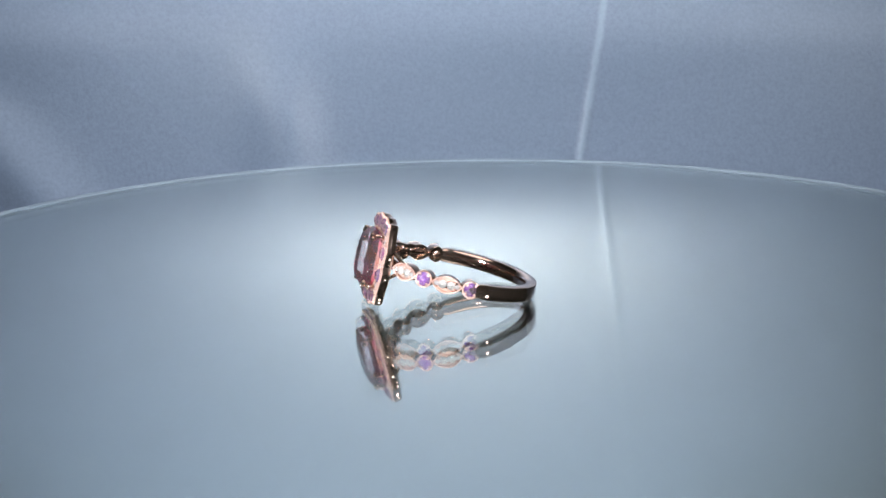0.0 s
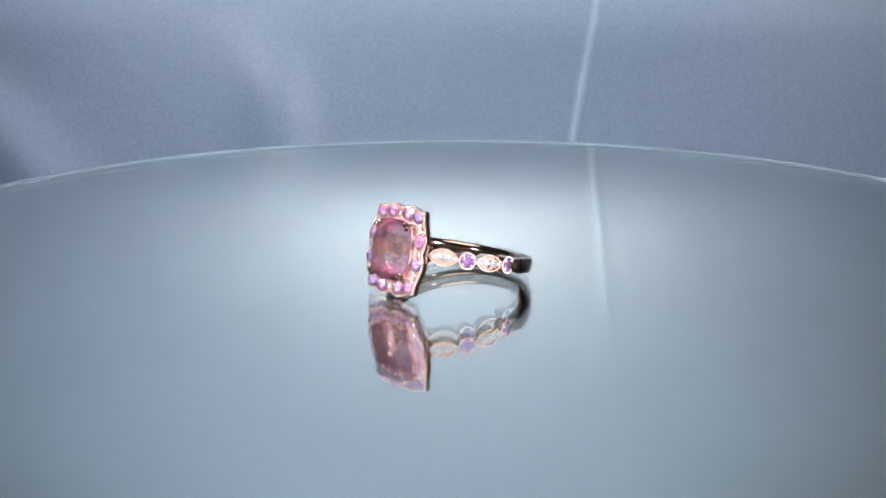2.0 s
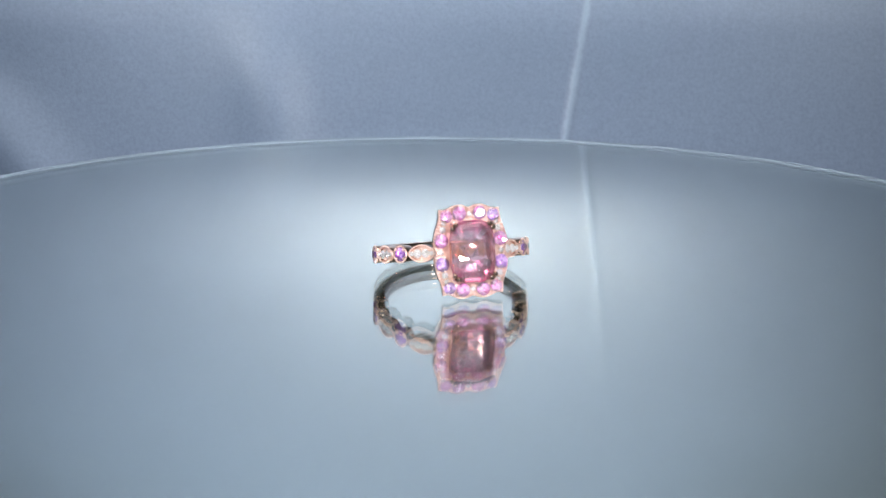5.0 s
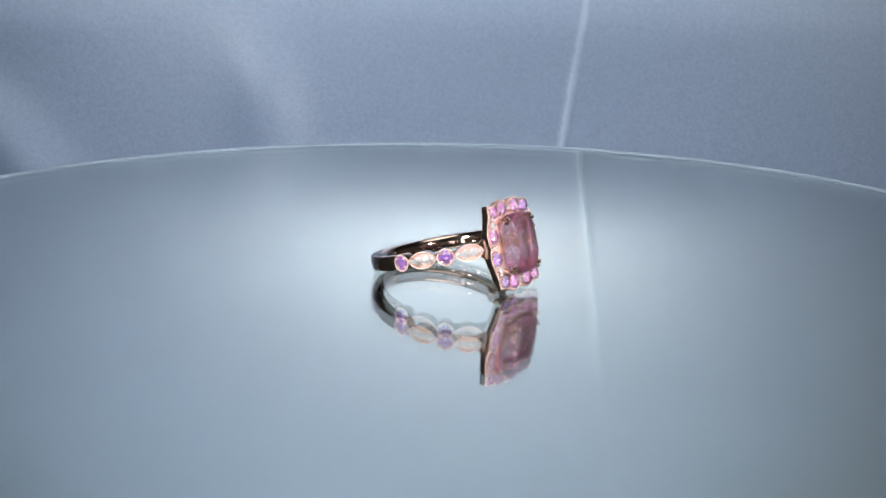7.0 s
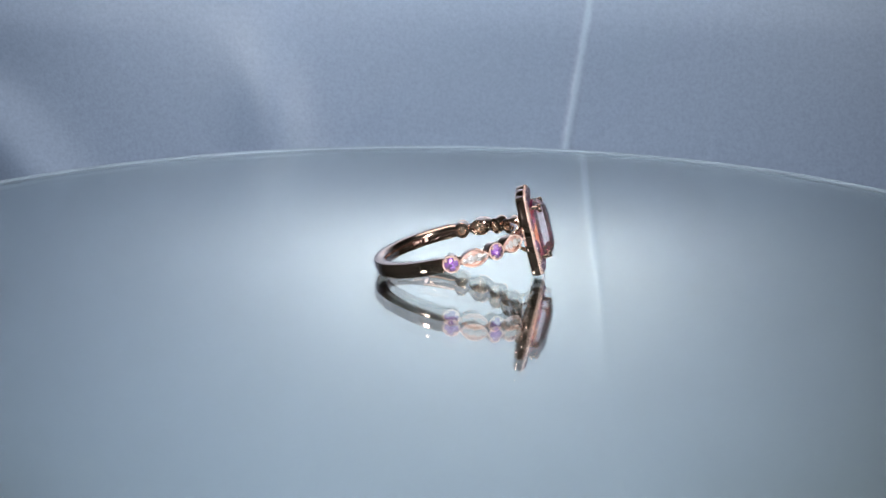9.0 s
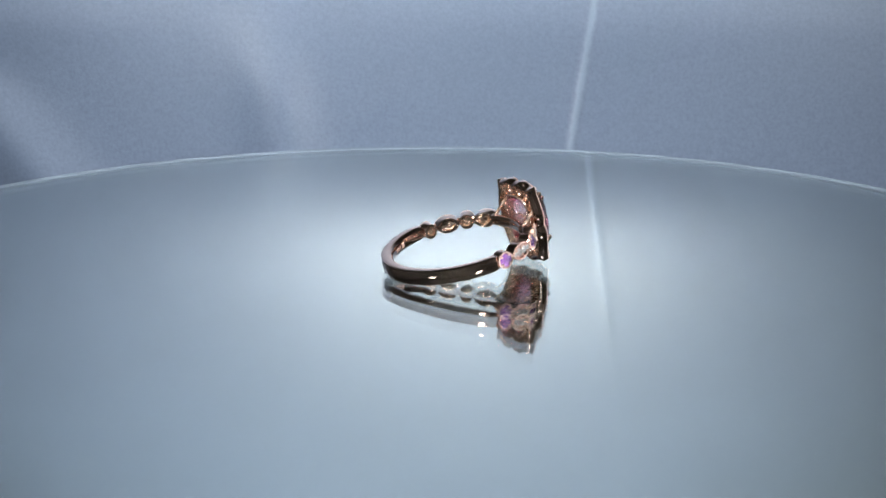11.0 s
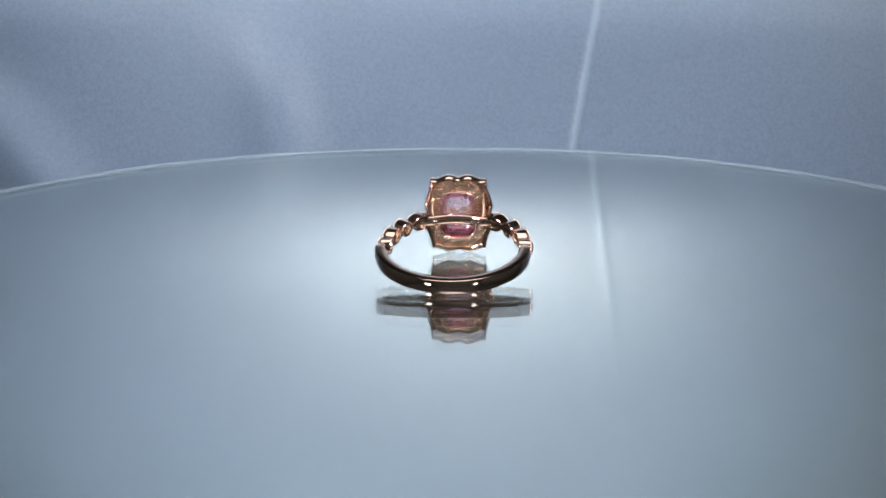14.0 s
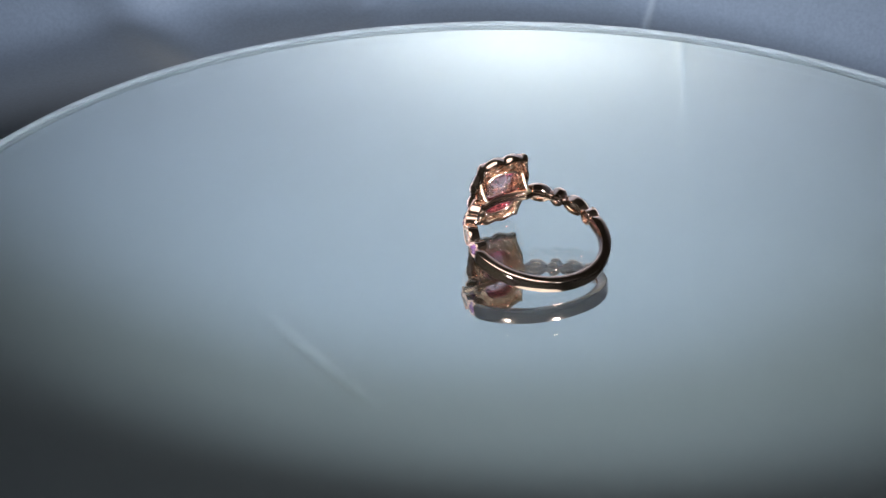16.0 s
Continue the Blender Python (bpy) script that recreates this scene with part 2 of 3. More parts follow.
TABLE_Z = -0.09
tagged(sheet("table_top", pose(0, 0, TABLE_Z), 1.4, 1.0, TABLE, 0.03), "dark matt table top under the turntable", "table", kind="structure")
tagged(sheet("floor", pose(0, 0, -0.78), 4, 4, ROOM), "dim grey floor", "floor", kind="structure")
tagged(sheet("ceiling", pose(0, 0, 1.6, 180), 4, 4, ROOM), "dim grey ceiling", "ceiling", kind="structure")
for name, m in (("wall_north", pose(0, 2, 0.4, 90)), ("wall_south", pose(0, -2, 0.4, -90)), ("wall_east", pose(2, 0, 0.4, 0, -90)), ("wall_west", pose(-2, 0, 0.4, 0, 90))):
    tagged(sheet(name, m, 4 if "th" in name else 2.4, 2.4 if "th" in name else 4, ROOM), "dim grey wall", "wall", kind="structure")


# ---- satin backdrop ----
def cloth_y(x, z):
    lean = max(0.0, z - 0.0124)
    low = 1 / (1 + math.exp((z - 0.009) / 0.005))
    lowest = 1 / (1 + math.exp((z - 0.001) / 0.0035))
    under = max(0.0, -0.0165 - 1.4 * (x + 0.02) ** 2 - z)
    y = 0.160 + 0.12 * z + 60 * under * under / (1 + under / 0.02) + 0.64 * lean * lean / (lean + 0.055)
    y += 0.0009 * low * math.sin(x * 40 + z * 9 + 0.6)
    y -= 0.0027 * low * math.exp(-(((x + 0.0475 + 0.15 * z) / 0.0088) ** 2))
    y -= 0.0028 * lowest * math.exp(-(((x + 0.122 + 0.85 * z) / 0.0115) ** 2))
    y -= (0.00009 + 0.00045 * low) * math.exp(-(((x - 0.0240 - 0.150 * z) / 0.0008) ** 2))
    y += 0.00020 * low * math.exp(-(((x - 0.0550 - 0.03 * z) / 0.0008) ** 2))
    y -= 0.0014 * math.exp(-(((x + 0.086 - 0.42 * (z - 0.19)) / 0.0026) ** 2)) * math.exp(-(((z - 0.205) / 0.032) ** 4))
    along = (x + 0.0322) * 0.66 - (z + 0.0119) * 0.75
    y -= 0.0003 * math.exp(-((along / 0.0010) ** 2)) * max(0.0, min(1.0, (0.006 - z) / 0.006))
    return y


def backdrop():
    xs = np.concatenate([np.arange(-0.40, -0.16, 0.01), np.arange(-0.16, 0.12, 0.0006), np.arange(0.12, 0.401, 0.01)])
    zs = np.concatenate([np.arange(-0.0892, 0.03, 0.002), np.arange(0.03, 0.26, 0.004), np.arange(0.26, 0.62, 0.02)])
    rows = [[(x, cloth_y(x, z), z) for x in xs] for z in zs]
    bm = loft(rows, closed=False, caps=False)
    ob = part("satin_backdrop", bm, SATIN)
    solid = ob.modifiers.new("cloth", "SOLIDIFY")
    solid.thickness, solid.offset = 0.0006, 1
    return tagged(ob, "pale blue-grey satin cloth hanging in soft folds", "backdrop", kind="structure")


backdrop()

# ---- turntable ----
DISC_R, DISC_T = 0.0941, 0.0029
TILT = Matrix.Rotation(math.atan(0.00492), 4, "X") @ Matrix.Rotation(math.atan(0.00545), 4, "Y")


def turntable():
    root = new("turntable")
    tagged(root, "round glass turntable plate with a mirrored underside", "turntable")
    bm = bmesh.new()
    edge = DISC_T / 2
    prof = [(DISC_R - 0.35 * edge * (1 - math.cos(a)), -edge + edge * math.sin(a)) for a in (math.pi / 2 - math.pi * k / 12 for k in range(13))]
    n = 256
    rings = [[(r * math.cos(2 * math.pi * i / n), r * math.sin(2 * math.pi * i / n), z) for i in range(n)] for r, z in prof]
    loft(rings, bm=bm)
    plate = part("glass_plate", bm, [GLASS, EDGE], root, "clear round glass plate with a ground edge", smooth=False)
    for f in plate.data.polygons:
        f.use_smooth = abs(f.normal.z) < 0.99
        f.material_index = 0 if abs(f.normal.z) > 0.999 else 1
    plate.visible_shadow = False
    bm = bmesh.new()
    silver = DISC_R - 0.0007
    loft([[(silver * math.cos(2 * math.pi * i / n), silver * math.sin(2 * math.pi * i / n), z) for i in range(n)] for z in (-DISC_T + 0.00012, -DISC_T + 0.00004)], bm=bm)
    part("mirror_coat", bm, MIRROR, root, "dull silvered mirror coat", smooth=False)
    bm = bmesh.new()
    rnd = random.Random(4)
    for k in range(3):
        a, r = rnd.uniform(0, 6.28), 0.085 * math.sqrt(rnd.random())
        size = rnd.uniform(0.00003, 0.00006)
        bmesh.ops.create_icosphere(bm, subdivisions=1, radius=size, matrix=Matrix.Translation((r * math.cos(a), r * math.sin(a), size * 0.7)))
    tagged(part("dust", bm, DUST, root, "a few pale specks of dust"), kind="stuff")
    bm = bmesh.new()
    prof = [(0.050, -DISC_T - 0.0003), (0.050, -0.012), (0.058, -0.016), (0.060, TABLE_Z + 0.002), (0.059, TABLE_Z + 0.0008)]
    loft([[(r * math.cos(2 * math.pi * i / 64), r * math.sin(2 * math.pi * i / 64), z) for i in range(64)] for r, z in prof], bm=bm)
    part("turntable_foot", bm, BASE, root, "black plastic foot")
    return root


TURNTABLE = turntable()

# ---- the ring ----
def on_band(deg, radius, z=0.0):
    """A point of the band; 0 degrees is the head, which faces -y."""
    a = radians(deg)
    return Vector((radius * math.sin(a), -radius * math.cos(a), z))


def band_mesh(bm):
    """The shank: flat and wide at the back, slim under the settings."""
    n = 144
    rows = []
    for i in range(n):
        d = -180 + 360 * i / n
        a = abs(d)
        k = min(1.0, max(0.0, (a - 83) / 12))
        k = k * k * (3 - 2 * k)
        half = 0.00052 + (0.00098 - 0.00052) * k
        if a < 34:
            half = 0.00072 - 0.00020 * max(0.0, min(1.0, (a - 24) / 10))
        outer = 0.00975 + (0.01055 - 0.00975) * k
        slot = max(0.0, min(1.0, (a - 24) / 5)) * (1 - k)
        inner = 0.00850 + (0.00880 - 0.00850) * k + 0.0006 * slot
        sec = []
        for u, v in ((-1, 0.32), (-0.9, 0.18), (-0.65, 0.085), (-0.33, 0.02), (0, 0), (0.33, 0.02), (0.65, 0.085), (0.9, 0.18), (1, 0.32), (1, 0.84), (0.93, 0.93), (0.7, 0.957), (0.35, 0.989), (0, 1.0), (-0.35, 0.989), (-0.7, 0.957), (-0.93, 0.93), (-1, 0.84)):
            sec.append(on_band(d, inner + (outer - inner) * v, u * half) + Vector((0.0003, 0.0005, 0)))
        rows.append(sec)
    loft(rows + [rows[0]], caps=False, bm=bm)
    bmesh.ops.remove_doubles(bm, verts=bm.verts, dist=1e-7)


def brilliant(bm, centre, out, radius, depth=0.12, table=0.56, n=5, squash=1.0, along=Vector((0, 0, 1))):
    """A faceted round stone whose table faces out."""
    out = out.normalized()
    u = along - out * along.dot(out)
    u.normalize()
    v = out.cross(u)

    def ring(r, h, m, turn):
        return [bm.verts.new(centre + u * (r * math.cos(2 * math.pi * (i + turn) / m)) + v * (squash * r * math.sin(2 * math.pi * (i + turn) / m)) + out * h) for i in range(m)]
    t = ring(radius * table, radius * 0.36, n, 0)
    g = ring(radius, 0, 2 * n, 0)
    g2 = ring(radius, -radius * 0.06, 2 * n, 0)
    low = ring(radius * 0.42, -radius * depth * 0.7, n, 0.5)
    tip = bm.verts.new(centre - out * radius * (depth + 0.18))
    bm.faces.new(t)
    for i in range(n):
        j = (i + 1) % n
        bm.faces.new((t[i], g[2 * i], g[2 * i + 1]))
        bm.faces.new((t[i], g[2 * i + 1], t[j]))
        bm.faces.new((t[j], g[2 * i + 1], g[(2 * i + 2) % (2 * n)]))
        for below in ((g2[2 * i], g2[2 * i + 1], low[i]), (low[i], g2[2 * i + 1], g2[(2 * i + 2) % (2 * n)]), (low[i], g2[(2 * i + 2) % (2 * n)], low[j]), (low[i], low[j], tip)):
            bm.faces.new(below).material_index = 1
    for i in range(2 * n):
        j = (i + 1) % (2 * n)
        bm.faces.new((g[i], g2[i], g2[j], g[j]))


def bead(bm, p, r, n=6):
    """One small ball."""
    m = Matrix.Translation(p)
    bmesh.ops.create_icosphere(bm, subdivisions=1, radius=r, matrix=m)


def outline_round(r, n=28):
    return [(r * math.cos(2 * math.pi * i / n), r * math.sin(2 * math.pi * i / n)) for i in range(n)]


def outline_marquise(length, width, n=14):
    """A pointed oval; first number along the band."""
    pts = []
    for i in range(n):
        s = -1 + 2 * i / n
        pts.append((s * length, -width * (1 - s * s) ** 0.8))
    for i in range(n):
        s = 1 - 2 * i / n
        pts.append((s * length, width * (1 - s * s) ** 0.8))
    return pts


def spaced(pts, count):
    """Points at even steps along a closed outline."""
    pts = [Vector(p) for p in pts]
    n = len(pts)
    step = sum((pts[(i + 1) % n] - pts[i]).length for i in range(n)) / count
    found, done = [], 0.0
    for i in range(n):
        a, b = pts[i], pts[(i + 1) % n]
        length = (b - a).length
        while done < length - 1e-9:
            found.append(a + (b - a) * (done / length))
            done += step
        done -= length
    return found[:count]


def collet(bm, deg, outline, low, high, hole=0.72, seat=0.00030):
    """A setting on the band: an upright wall with a hollow top and an open hole to the inside."""
    a = radians(deg)
    out, side = Vector((math.sin(a), -math.cos(a), 0)), Vector((math.cos(a), math.sin(a), 0))

    def ring(scale, r, wide=1.0):
        return [on_band(deg + math.degrees(p * scale / 0.0096), r, q * scale * wide) for p, q in outline]
    loft([ring(hole * 0.45, low + 0.00036), ring(hole * 0.70, low + 0.00030), ring(hole * 0.78, low + 0.00006), ring(hole * 0.82, low), ring(0.92, low), ring(0.985, low + 0.00007), ring(1.0, low + 0.0003), ring(1.0, high - 0.0004), ring(1.0, high - 0.00010),
          ring(0.97, high), ring(0.86, high), ring(0.78, high - seat), ring(0.6, high - seat)], bm=bm)
    return out, side


HALO = [(0.00385, 0.00537), (0.00330, 0.00528), (0.00265, 0.00548), (0.00195, 0.00578), (0.00130, 0.00588), (0.00065, 0.00578), (0.0, 0.00553)]
HALO_SIDE = [(0.00390, 0.00480), (0.00398, 0.00420), (0.00420, 0.00345), (0.00448, 0.00265), (0.00470, 0.00190), (0.00474, 0.00125), (0.00464, 0.00060), (0.00446, 0.0)]


def halo_outline():
    """The scalloped outline of the head, once round, from the middle of its top."""
    quarter = HALO[::-1] + HALO_SIDE
    pts = quarter + [(x, -z) for x, z in quarter[-2::-1]]
    pts = pts + [(-x, z) for x, z in pts[-2:0:-1]]
    out = []
    n = len(pts)
    for i in range(n):
        p0, p1, p2, p3 = (Vector(pts[(i + k) % n]) for k in (-1, 0, 1, 2))
        out.append(p1)
        corner = abs(p1[0]) == 0.00385 or abs(p2[0]) == 0.00385
        out.append((p1 + p2) / 2 if corner else (-p0 + 9 * p1 + 9 * p2 - p3) / 16)
    return out


FACE_Y, BACK_Y = -0.01085, -0.00965


def cushion(a, b, k=3.2, n=32):
    """A squarish oval with half axes a and b."""
    pts = []
    for i in range(n):
        t = 2 * math.pi * (i + 0.5) / n
        c, s = math.cos(t), math.sin(t)
        pts.append((a * math.copysign(abs(c) ** (2 / k), c), b * math.copysign(abs(s) ** (2 / k), s)))
    return pts


def facing(pts, y, scale=1.0):
    return [Vector((x * scale, y, z * scale)) for x, z in pts]


def centre_stone():
    """A cushion-cut stone with a stepped crown and a deep pavilion."""
    bm = bmesh.new()
    shape = cushion(0.00295, 0.00392, 3.4, 16)
    rows = [facing(shape, -0.01312, 0.60), facing(shape, -0.01288, 0.77), facing(shape, -0.01236, 0.93), facing(shape, -0.01172, 1.0), facing(shape, -0.01150, 1.0),
            facing(shape, -0.01085, 0.86), facing(shape, -0.01020, 0.64), facing(shape, -0.00975, 0.42)]
    grid = [[bm.verts.new(p) for p in row] for row in rows]
    bm.faces.new(grid[0])
    for j, (a, b) in enumerate(zip(grid, grid[1:])):
        for i in range(16):
            k = (i + 1) % 16
            if j < 4:
                bm.faces.new((a[i], a[k], b[k], b[i]))
                continue
            if i % 4 in (0, 2) and j > 4:
                for below in ((a[i], a[k], b[i]), (a[k], b[k], b[i])) if i % 4 else ((a[i], a[k], b[k]), (a[i], b[k], b[i])):
                    bm.faces.new(below).material_index = 1
            else:
                bm.faces.new((a[i], a[k], b[k], b[i])).material_index = 1
    keel = [bm.verts.new((0, -0.00950, 0.0010)), bm.verts.new((0, -0.00950, -0.0010))]
    last = grid[-1]
    for i in range(16):
        k = (i + 1) % 16
        a = keel[0] if (last[i].co.z + last[k].co.z) > 0 else keel[1]
        bm.faces.new((last[i], last[k], a)).material_index = 1
    for i in range(16):
        zi = last[i].co.z + last[(i + 1) % 16].co.z
        zp = last[i].co.z + last[i - 1].co.z
        if (zi > 0) != (zp > 0):
            bm.faces.new((last[i], keel[0], keel[1])).material_index = 1
    return bm


def jewel_ring():
    root = new("ring")
    tagged(root, "rose gold ring with large pink stone in a scalloped halo", "ring")
    bm = bmesh.new()
    band_mesh(bm)
    part("band", bm, ROSE_GOLD, root, "polished rose gold band")

    # worn hallmark inside the band: a small mark, then the fineness
    bm = bmesh.new()
    rows = []
    for k in range(3):
        p = 118.6 + 3.4 * (k / 2 - 0.5)
        rows.append([on_band(p, 0.00879 - e, z) + Vector((0.0003, 0.0005, 0)) for e, z in ((0.0, -0.00036), (0.00003, -0.00032), (0.00003, 0.00032), (0.0, 0.00036))])
    loft(rows, bm=bm)
    letters = bpy.data.curves.new("letters", "FONT")
    letters.body, letters.align_x, letters.align_y, letters.extrude, letters.resolution_u = "14K", "CENTER", "CENTER", 0.5, 2
    carrier = new("letters", letters)
    bpy.context.view_layer.update()
    word = bpy.data.meshes.new_from_object(carrier.evaluated_get(bpy.context.evaluated_depsgraph_get()))
    bpy.data.objects.remove(carrier)
    for v in word.vertices:
        x, y, z = v.co
        v.co = on_band(127.6 + 6.4 * x, 0.00880 - 0.00005 * (z + 0.5), -0.00072 * y) + Vector((0.0003, 0.0005, 0))
    bm.from_mesh(word)
    bpy.data.meshes.remove(word)
    part("hallmark", bm, FACE_GOLD, root, "small worn stamp reading 14K inside the band", smooth=False)

    # side settings with their stones, alike on both shoulders
    for side in (1, -1):
        for deg, kind in ((35.0, "m"), (52.6, "r"), (70.2, "m"), (87.8, "r")):
            d = deg * side
            bm = bmesh.new()
            if kind == "r":
                shape, high = outline_round(0.00112), 0.01015
            else:
                shape, high = outline_marquise(0.00200, 0.00112), 0.01008
            out, along = collet(bm, d, shape, 0.00856, high)
            name = "round_setting" if kind == "r" else "marquise_setting"
            setting = part(name, bm, [ROSE_GOLD, FACE_GOLD, INNER_GOLD], root)
            count = len(setting.data.polygons)
            for f in setting.data.polygons:
                r = f.center.dot(out)
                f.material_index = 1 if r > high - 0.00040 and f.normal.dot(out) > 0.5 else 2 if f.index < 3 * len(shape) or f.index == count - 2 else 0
            bm = bmesh.new()
            for p, q in spaced(shape, 24 if kind == "r" else 30):
                bead(bm, along * (p * 0.93) + Vector((0, 0, q * 0.93)) + out * (high + 0.00002), 0.000145)
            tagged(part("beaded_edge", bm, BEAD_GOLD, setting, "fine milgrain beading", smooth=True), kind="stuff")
            if kind == "r":
                bm = bmesh.new()
                brilliant(bm, out * (high + 0.00004), out, 0.00092)
                part("round_stone", bm, DEEP_GEM, setting, "violet pink round stone", smooth=False, facets=True)
                bm = bmesh.new()
                for k in range(4):
                    a = math.pi / 4 + k * math.pi / 2
                    bead(bm, along * (0.00080 * math.cos(a)) + Vector((0, 0, 0.00080 * math.sin(a))) + out * (high + 0.00008), 0.00020)
                part("prongs", bm, BEAD_GOLD, setting)
            else:
                for s, r in ((-0.00054, 0.00056), (0.00054, 0.00056), (-0.00134, 0.00032), (0.00134, 0.00032)):
                    bm = bmesh.new()
                    brilliant(bm, out * (high + 0.00002) + along * s, out, r)
                    part("small_stone", bm, WHITE_GEM, setting, "tiny clear round stone", smooth=False, facets=True)
                bm = bmesh.new()
                for p, q in ((0, 0.00055), (0, -0.00055), (0.00100, 0.00042), (-0.00100, 0.00042), (0.00100, -0.00042), (-0.00100, -0.00042)):
                    bead(bm, along * p + Vector((0, 0, q)) + out * (high + 0.00003), 0.00014)
                part("grain_bead", bm, BEAD_GOLD, setting)

    # halo plate
    rim = halo_outline()
    seat = cushion(0.00255, 0.00350, 3.4, len(rim))
    seat = sorted(seat, key=lambda p: -((math.atan2(p[1], p[0]) - math.pi / 2) % (2 * math.pi) or 2 * math.pi))
    n = len(rim)

    def toward(f, y):
        return [Vector((rim[i][0] * (1 - f) + seat[i][0] * f, y, rim[i][1] * (1 - f) + seat[i][1] * f)) for i in range(n)]
    bm = bmesh.new()
    loft([toward(1.0, -0.01045), toward(0.95, -0.0100), toward(0.62, -0.01012), toward(0.40, -0.01008), toward(0.34, -0.00978), toward(0.30, BACK_Y), toward(0.20, BACK_Y + 0.00012), toward(0.08, BACK_Y + 0.00004), toward(0.0, BACK_Y - 0.00025), toward(0.0, FACE_Y + 0.00016), toward(0.02, FACE_Y + 0.00008), toward(0.12, FACE_Y + 0.00010), toward(0.16, FACE_Y + 0.00014),
          toward(0.9, FACE_Y + 0.00014), toward(1.0, FACE_Y - 0.0001), toward(1.0, -0.01045)], caps=False, bm=bm)
    bmesh.ops.remove_doubles(bm, verts=bm.verts, dist=1e-7)
    halo = part("halo", bm, [ROSE_GOLD, FACE_GOLD, INNER_GOLD], root, "scalloped rose gold halo plate")
    for f in halo.data.polygons:
        c = f.center
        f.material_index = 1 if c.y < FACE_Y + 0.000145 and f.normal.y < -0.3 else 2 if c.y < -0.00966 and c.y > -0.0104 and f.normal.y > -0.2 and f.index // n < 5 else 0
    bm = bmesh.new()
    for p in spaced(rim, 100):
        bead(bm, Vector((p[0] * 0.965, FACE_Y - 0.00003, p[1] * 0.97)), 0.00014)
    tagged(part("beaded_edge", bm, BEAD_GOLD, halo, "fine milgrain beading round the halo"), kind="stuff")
    out = Vector((0, -1, 0))
    stones = []
    for sx in (-1, 1):
        for sz in (-1, 1):
            stones += [(sx * 0.00130, sz * 0.00476, 0.00090, PINK_GEM), (sx * 0.00300, sz * 0.00446, 0.00080, VIOLET_GEM if sx * sz > 0 else PINK_GEM),
                       (sx * 0.00378, sz * 0.00146, 0.00092, PINK_GEM if sz > 0 else VIOLET_GEM), (sx * 0.00352, sz * 0.00284, 0.00046, WHITE_GEM), (sx * 0.00334, sz * 0.00362, 0.00036, WHITE_GEM)]
    stones += [(0, 0.00466, 0.00034, WHITE_GEM), (0, -0.00466, 0.00034, WHITE_GEM), (0.00388, 0, 0.00036, WHITE_GEM), (-0.00388, 0, 0.00036, WHITE_GEM)]
    for x, z, r, mat in stones:
        bm = bmesh.new()
        brilliant(bm, Vector((x, FACE_Y - 0.00006 - 0.12 * r, z)), out, r)
        white = mat is WHITE_GEM
        part("small_stone" if white else "halo_stone", bm, mat, halo, "tiny clear round stone" if white else "pink to violet round stone", smooth=False, facets=True)
    bm = bmesh.new()
    for x, z, r, mat in stones:
        for k in range(4):
            a = math.atan2(z, x) + math.pi / 4 + k * math.pi / 2
            bead(bm, Vector((x + r * 1.02 * math.cos(a), FACE_Y - 0.00010, z + r * 1.02 * math.sin(a))), 0.00013)
    tagged(part("grain_bead", bm, BEAD_GOLD, halo), kind="stuff")

    part("centre_stone", centre_stone(), PEACH_GEM, root, "large faceted peach-pink cushion-cut stone", smooth=False, facets=True)

    # openings behind the halo stones
    for x, z, r, mat in stones:
        if r < 0.0005:
            continue
        bm = bmesh.new()
        h = r * 0.52
        u, y = 0.90, -0.01006
        c = [(h * math.cos(2 * math.pi * i / 16), h * math.sin(2 * math.pi * i / 16)) for i in range(16)]
        loft([[Vector((x * u + p * k, y + e, z * u + q * k)) for p, q in c] for k, e in ((0.5, -0.0002), (0.7, 0.00005), (0.85, 0.00013), (1.0, 0.0001), (1.1, -0.0001))], caps=False, bm=bm)
        part("setting_hole", bm, BRIGHT_GOLD, halo)

    # basket under the stone: a cushion wire and four claws
    bm = bmesh.new()
    shape = cushion(0.00272, 0.00362, 3.2, 40)
    rows = []
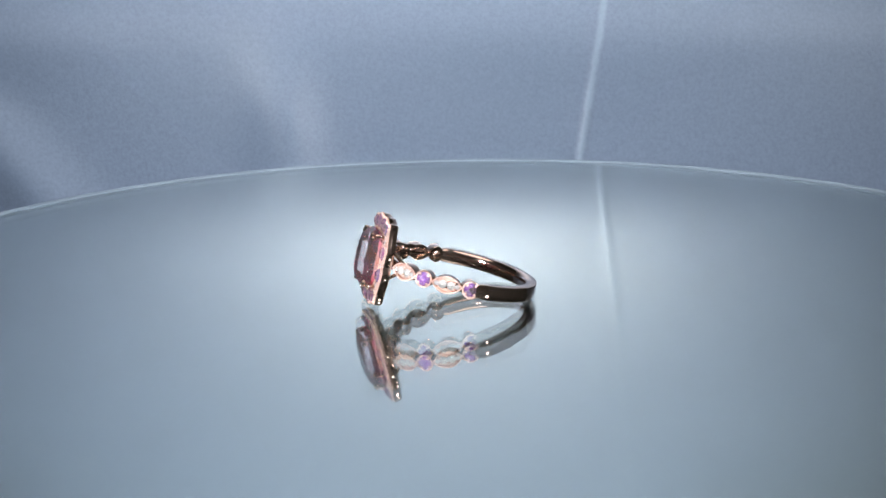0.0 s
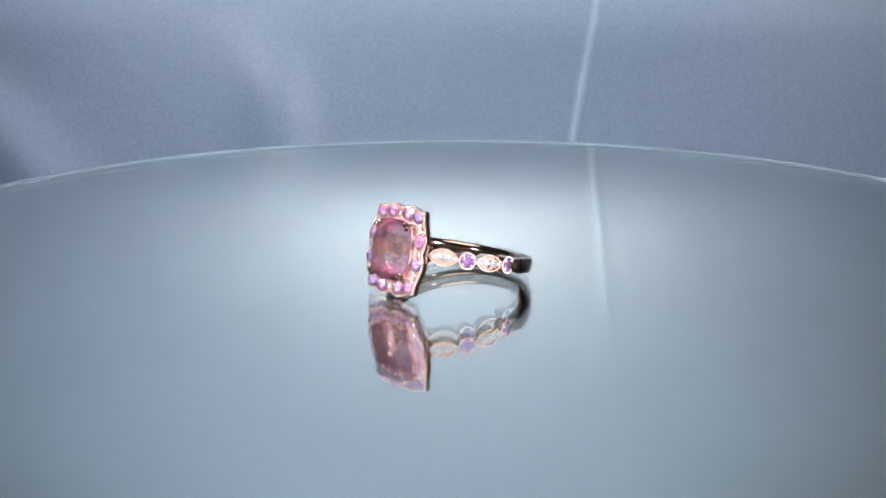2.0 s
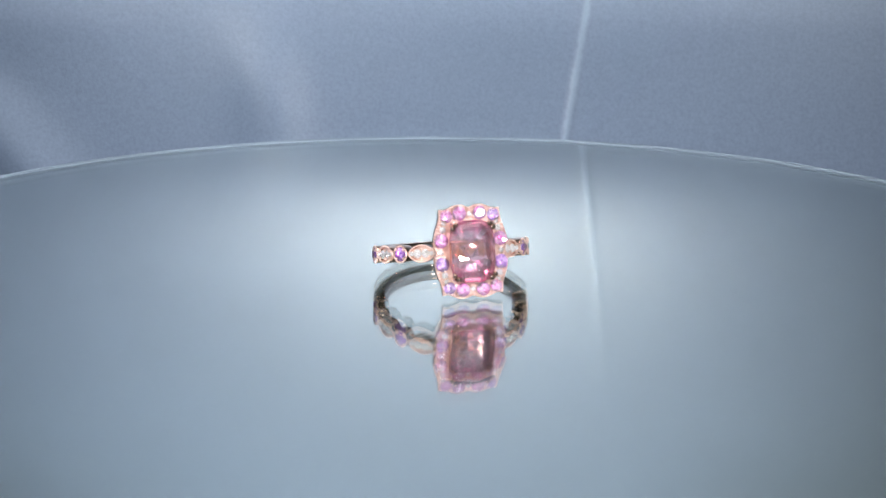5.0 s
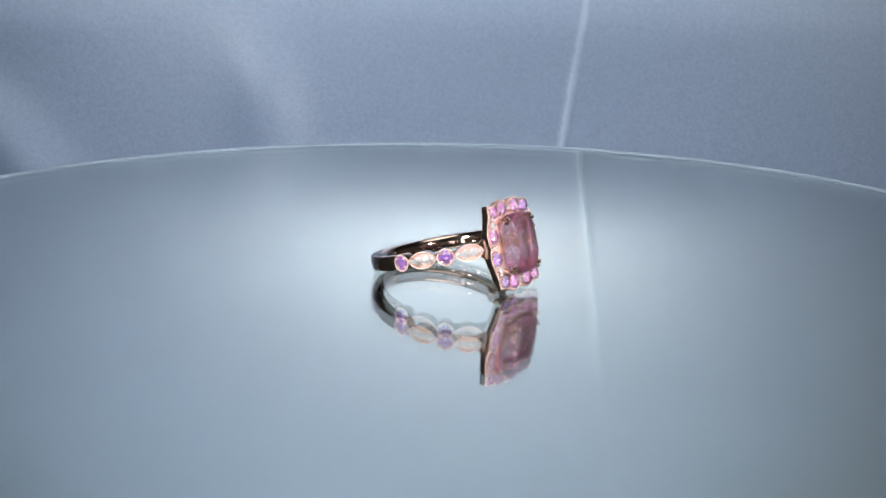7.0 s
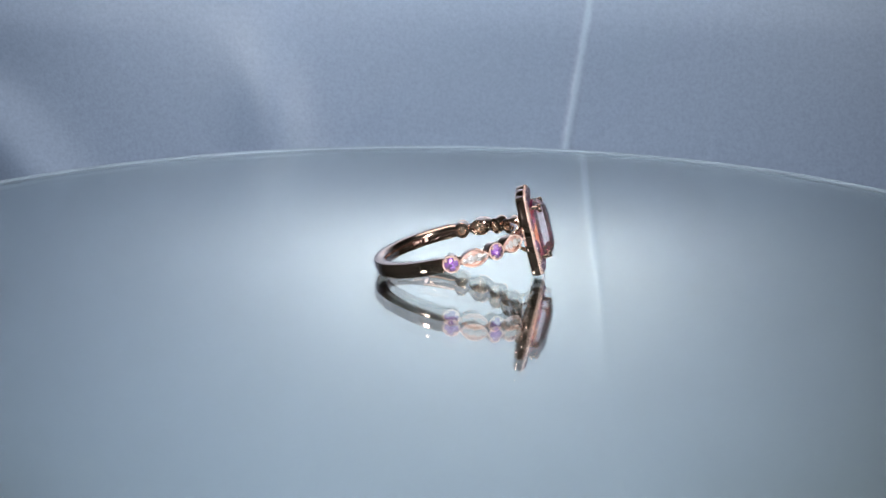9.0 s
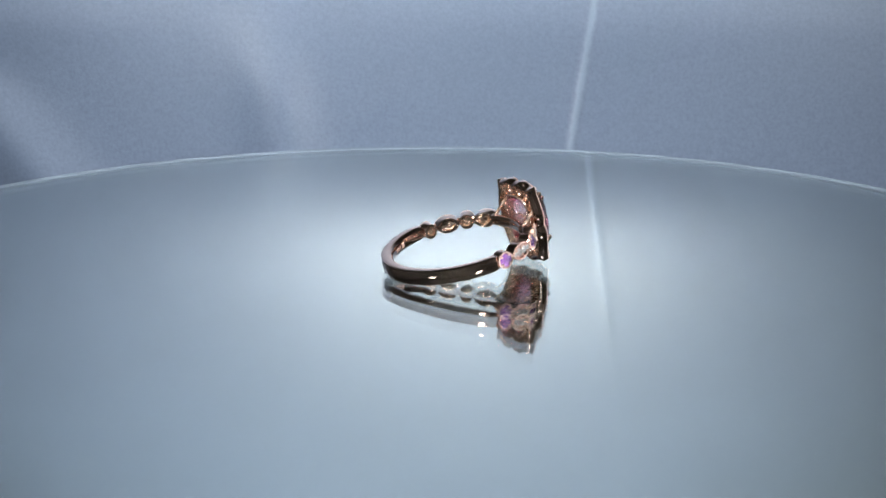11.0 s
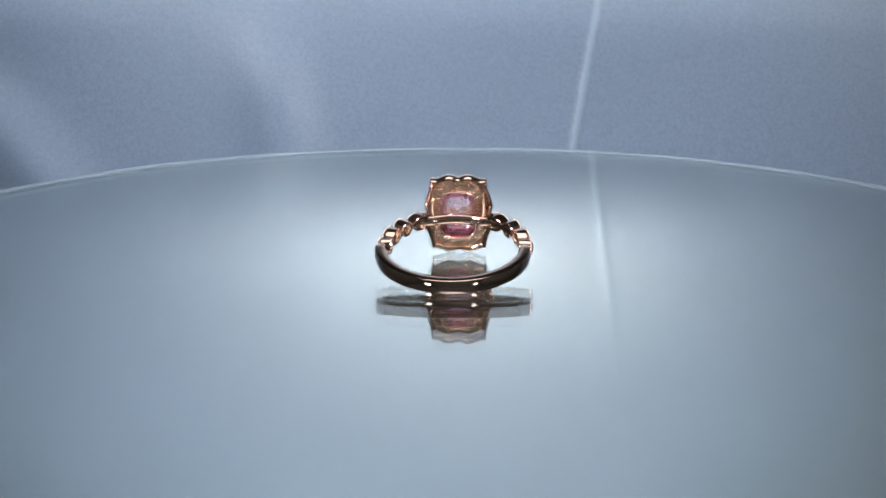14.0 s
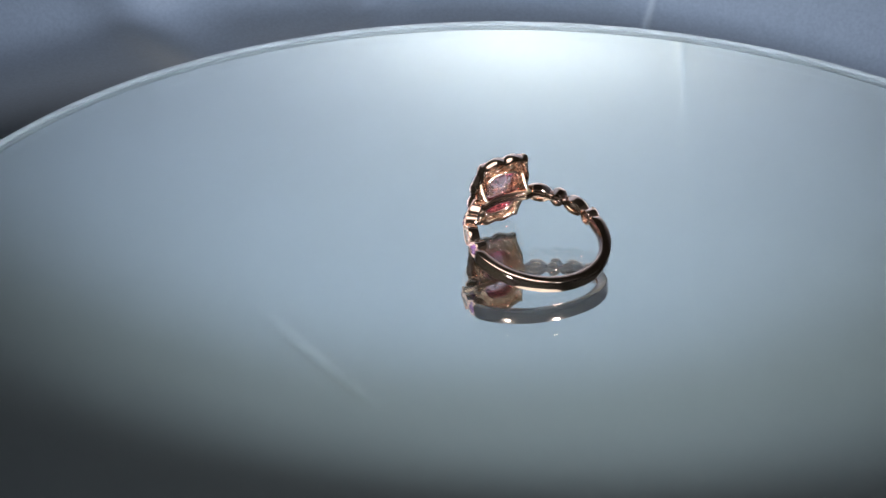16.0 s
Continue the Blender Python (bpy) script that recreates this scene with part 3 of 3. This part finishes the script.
    for k in range(13):
        a = 2 * math.pi * k / 12
        rows.append([Vector((x * (1 + 0.075 * math.cos(a)), -0.00975 + 0.00032 * math.sin(a), z * (1 + 0.055 * math.cos(a)))) for x, z in shape])
    loft(rows, caps=False, bm=bm)
    bmesh.ops.remove_doubles(bm, verts=bm.verts, dist=1e-7)
    part("basket_wire", bm, BRIGHT_GOLD, root)
    for sx in (-1, 1):
        for sz in (-1, 1):
            bm = bmesh.new()
            path = [(0.00215, -0.0098, 0.00295, 0.00026), (0.00244, -0.0110, 0.00328, 0.00030), (0.00250, -0.0117, 0.00334, 0.00030), (0.00244, -0.01215, 0.00326, 0.00026)]
            rows = [[Vector((sx * x + r * math.cos(a), y + r * 0.5 * math.sin(a + 0.6), sz * z + r * math.sin(a))) for a in (2 * math.pi * k / 12 for k in range(12))] for x, y, z, r in path]
            loft(rows, bm=bm)
            for x, z in ((0.00256, 0.00292), (0.00212, 0.00336)):
                bmesh.ops.create_icosphere(bm, subdivisions=2, radius=0.00036, matrix=Matrix.Translation((sx * x, -0.01232, sz * z)))
            part("claw", bm, ROSE_GOLD, root)
    # struts from the band up to the halo
    for sx in (-1, 1):
        bm = bmesh.new()
        for sz in (-1, 1):
            path = [(0.0034, -0.0077, 0.0004, 0.00030), (0.0036, -0.0086, 0.0010, 0.00028), (0.0036, -0.0096, 0.0018, 0.00028), (0.0035, -0.0101, 0.0022, 0.0003)]
            rows = [[Vector((sx * x + r * math.cos(a), y, sz * z + r * math.sin(a))) for a in (2 * math.pi * k / 10 for k in range(10))] for x, y, z, r in path]
            loft(rows, bm=bm)
        part("gallery_strut", bm, INNER_GOLD, root)
    return root


RING = jewel_ring()
RING_PLACE = pose(0, -0.00425, 0.00341, -13.5)


# ---- what moves ----
def motions():
    steps = [0.5 * k for k in range(33)]
    turns = [(t, pose(0, 0, 0, 0, 0, -74.806 + 18.1478 * t) @ TILT) for t in steps]
    walk(TURNTABLE, [(t, pose(-0.0015, 0, 0) @ m) for t, m in turns])
    walk(RING, [(t, m @ RING_PLACE) for t, m in turns])


motions()
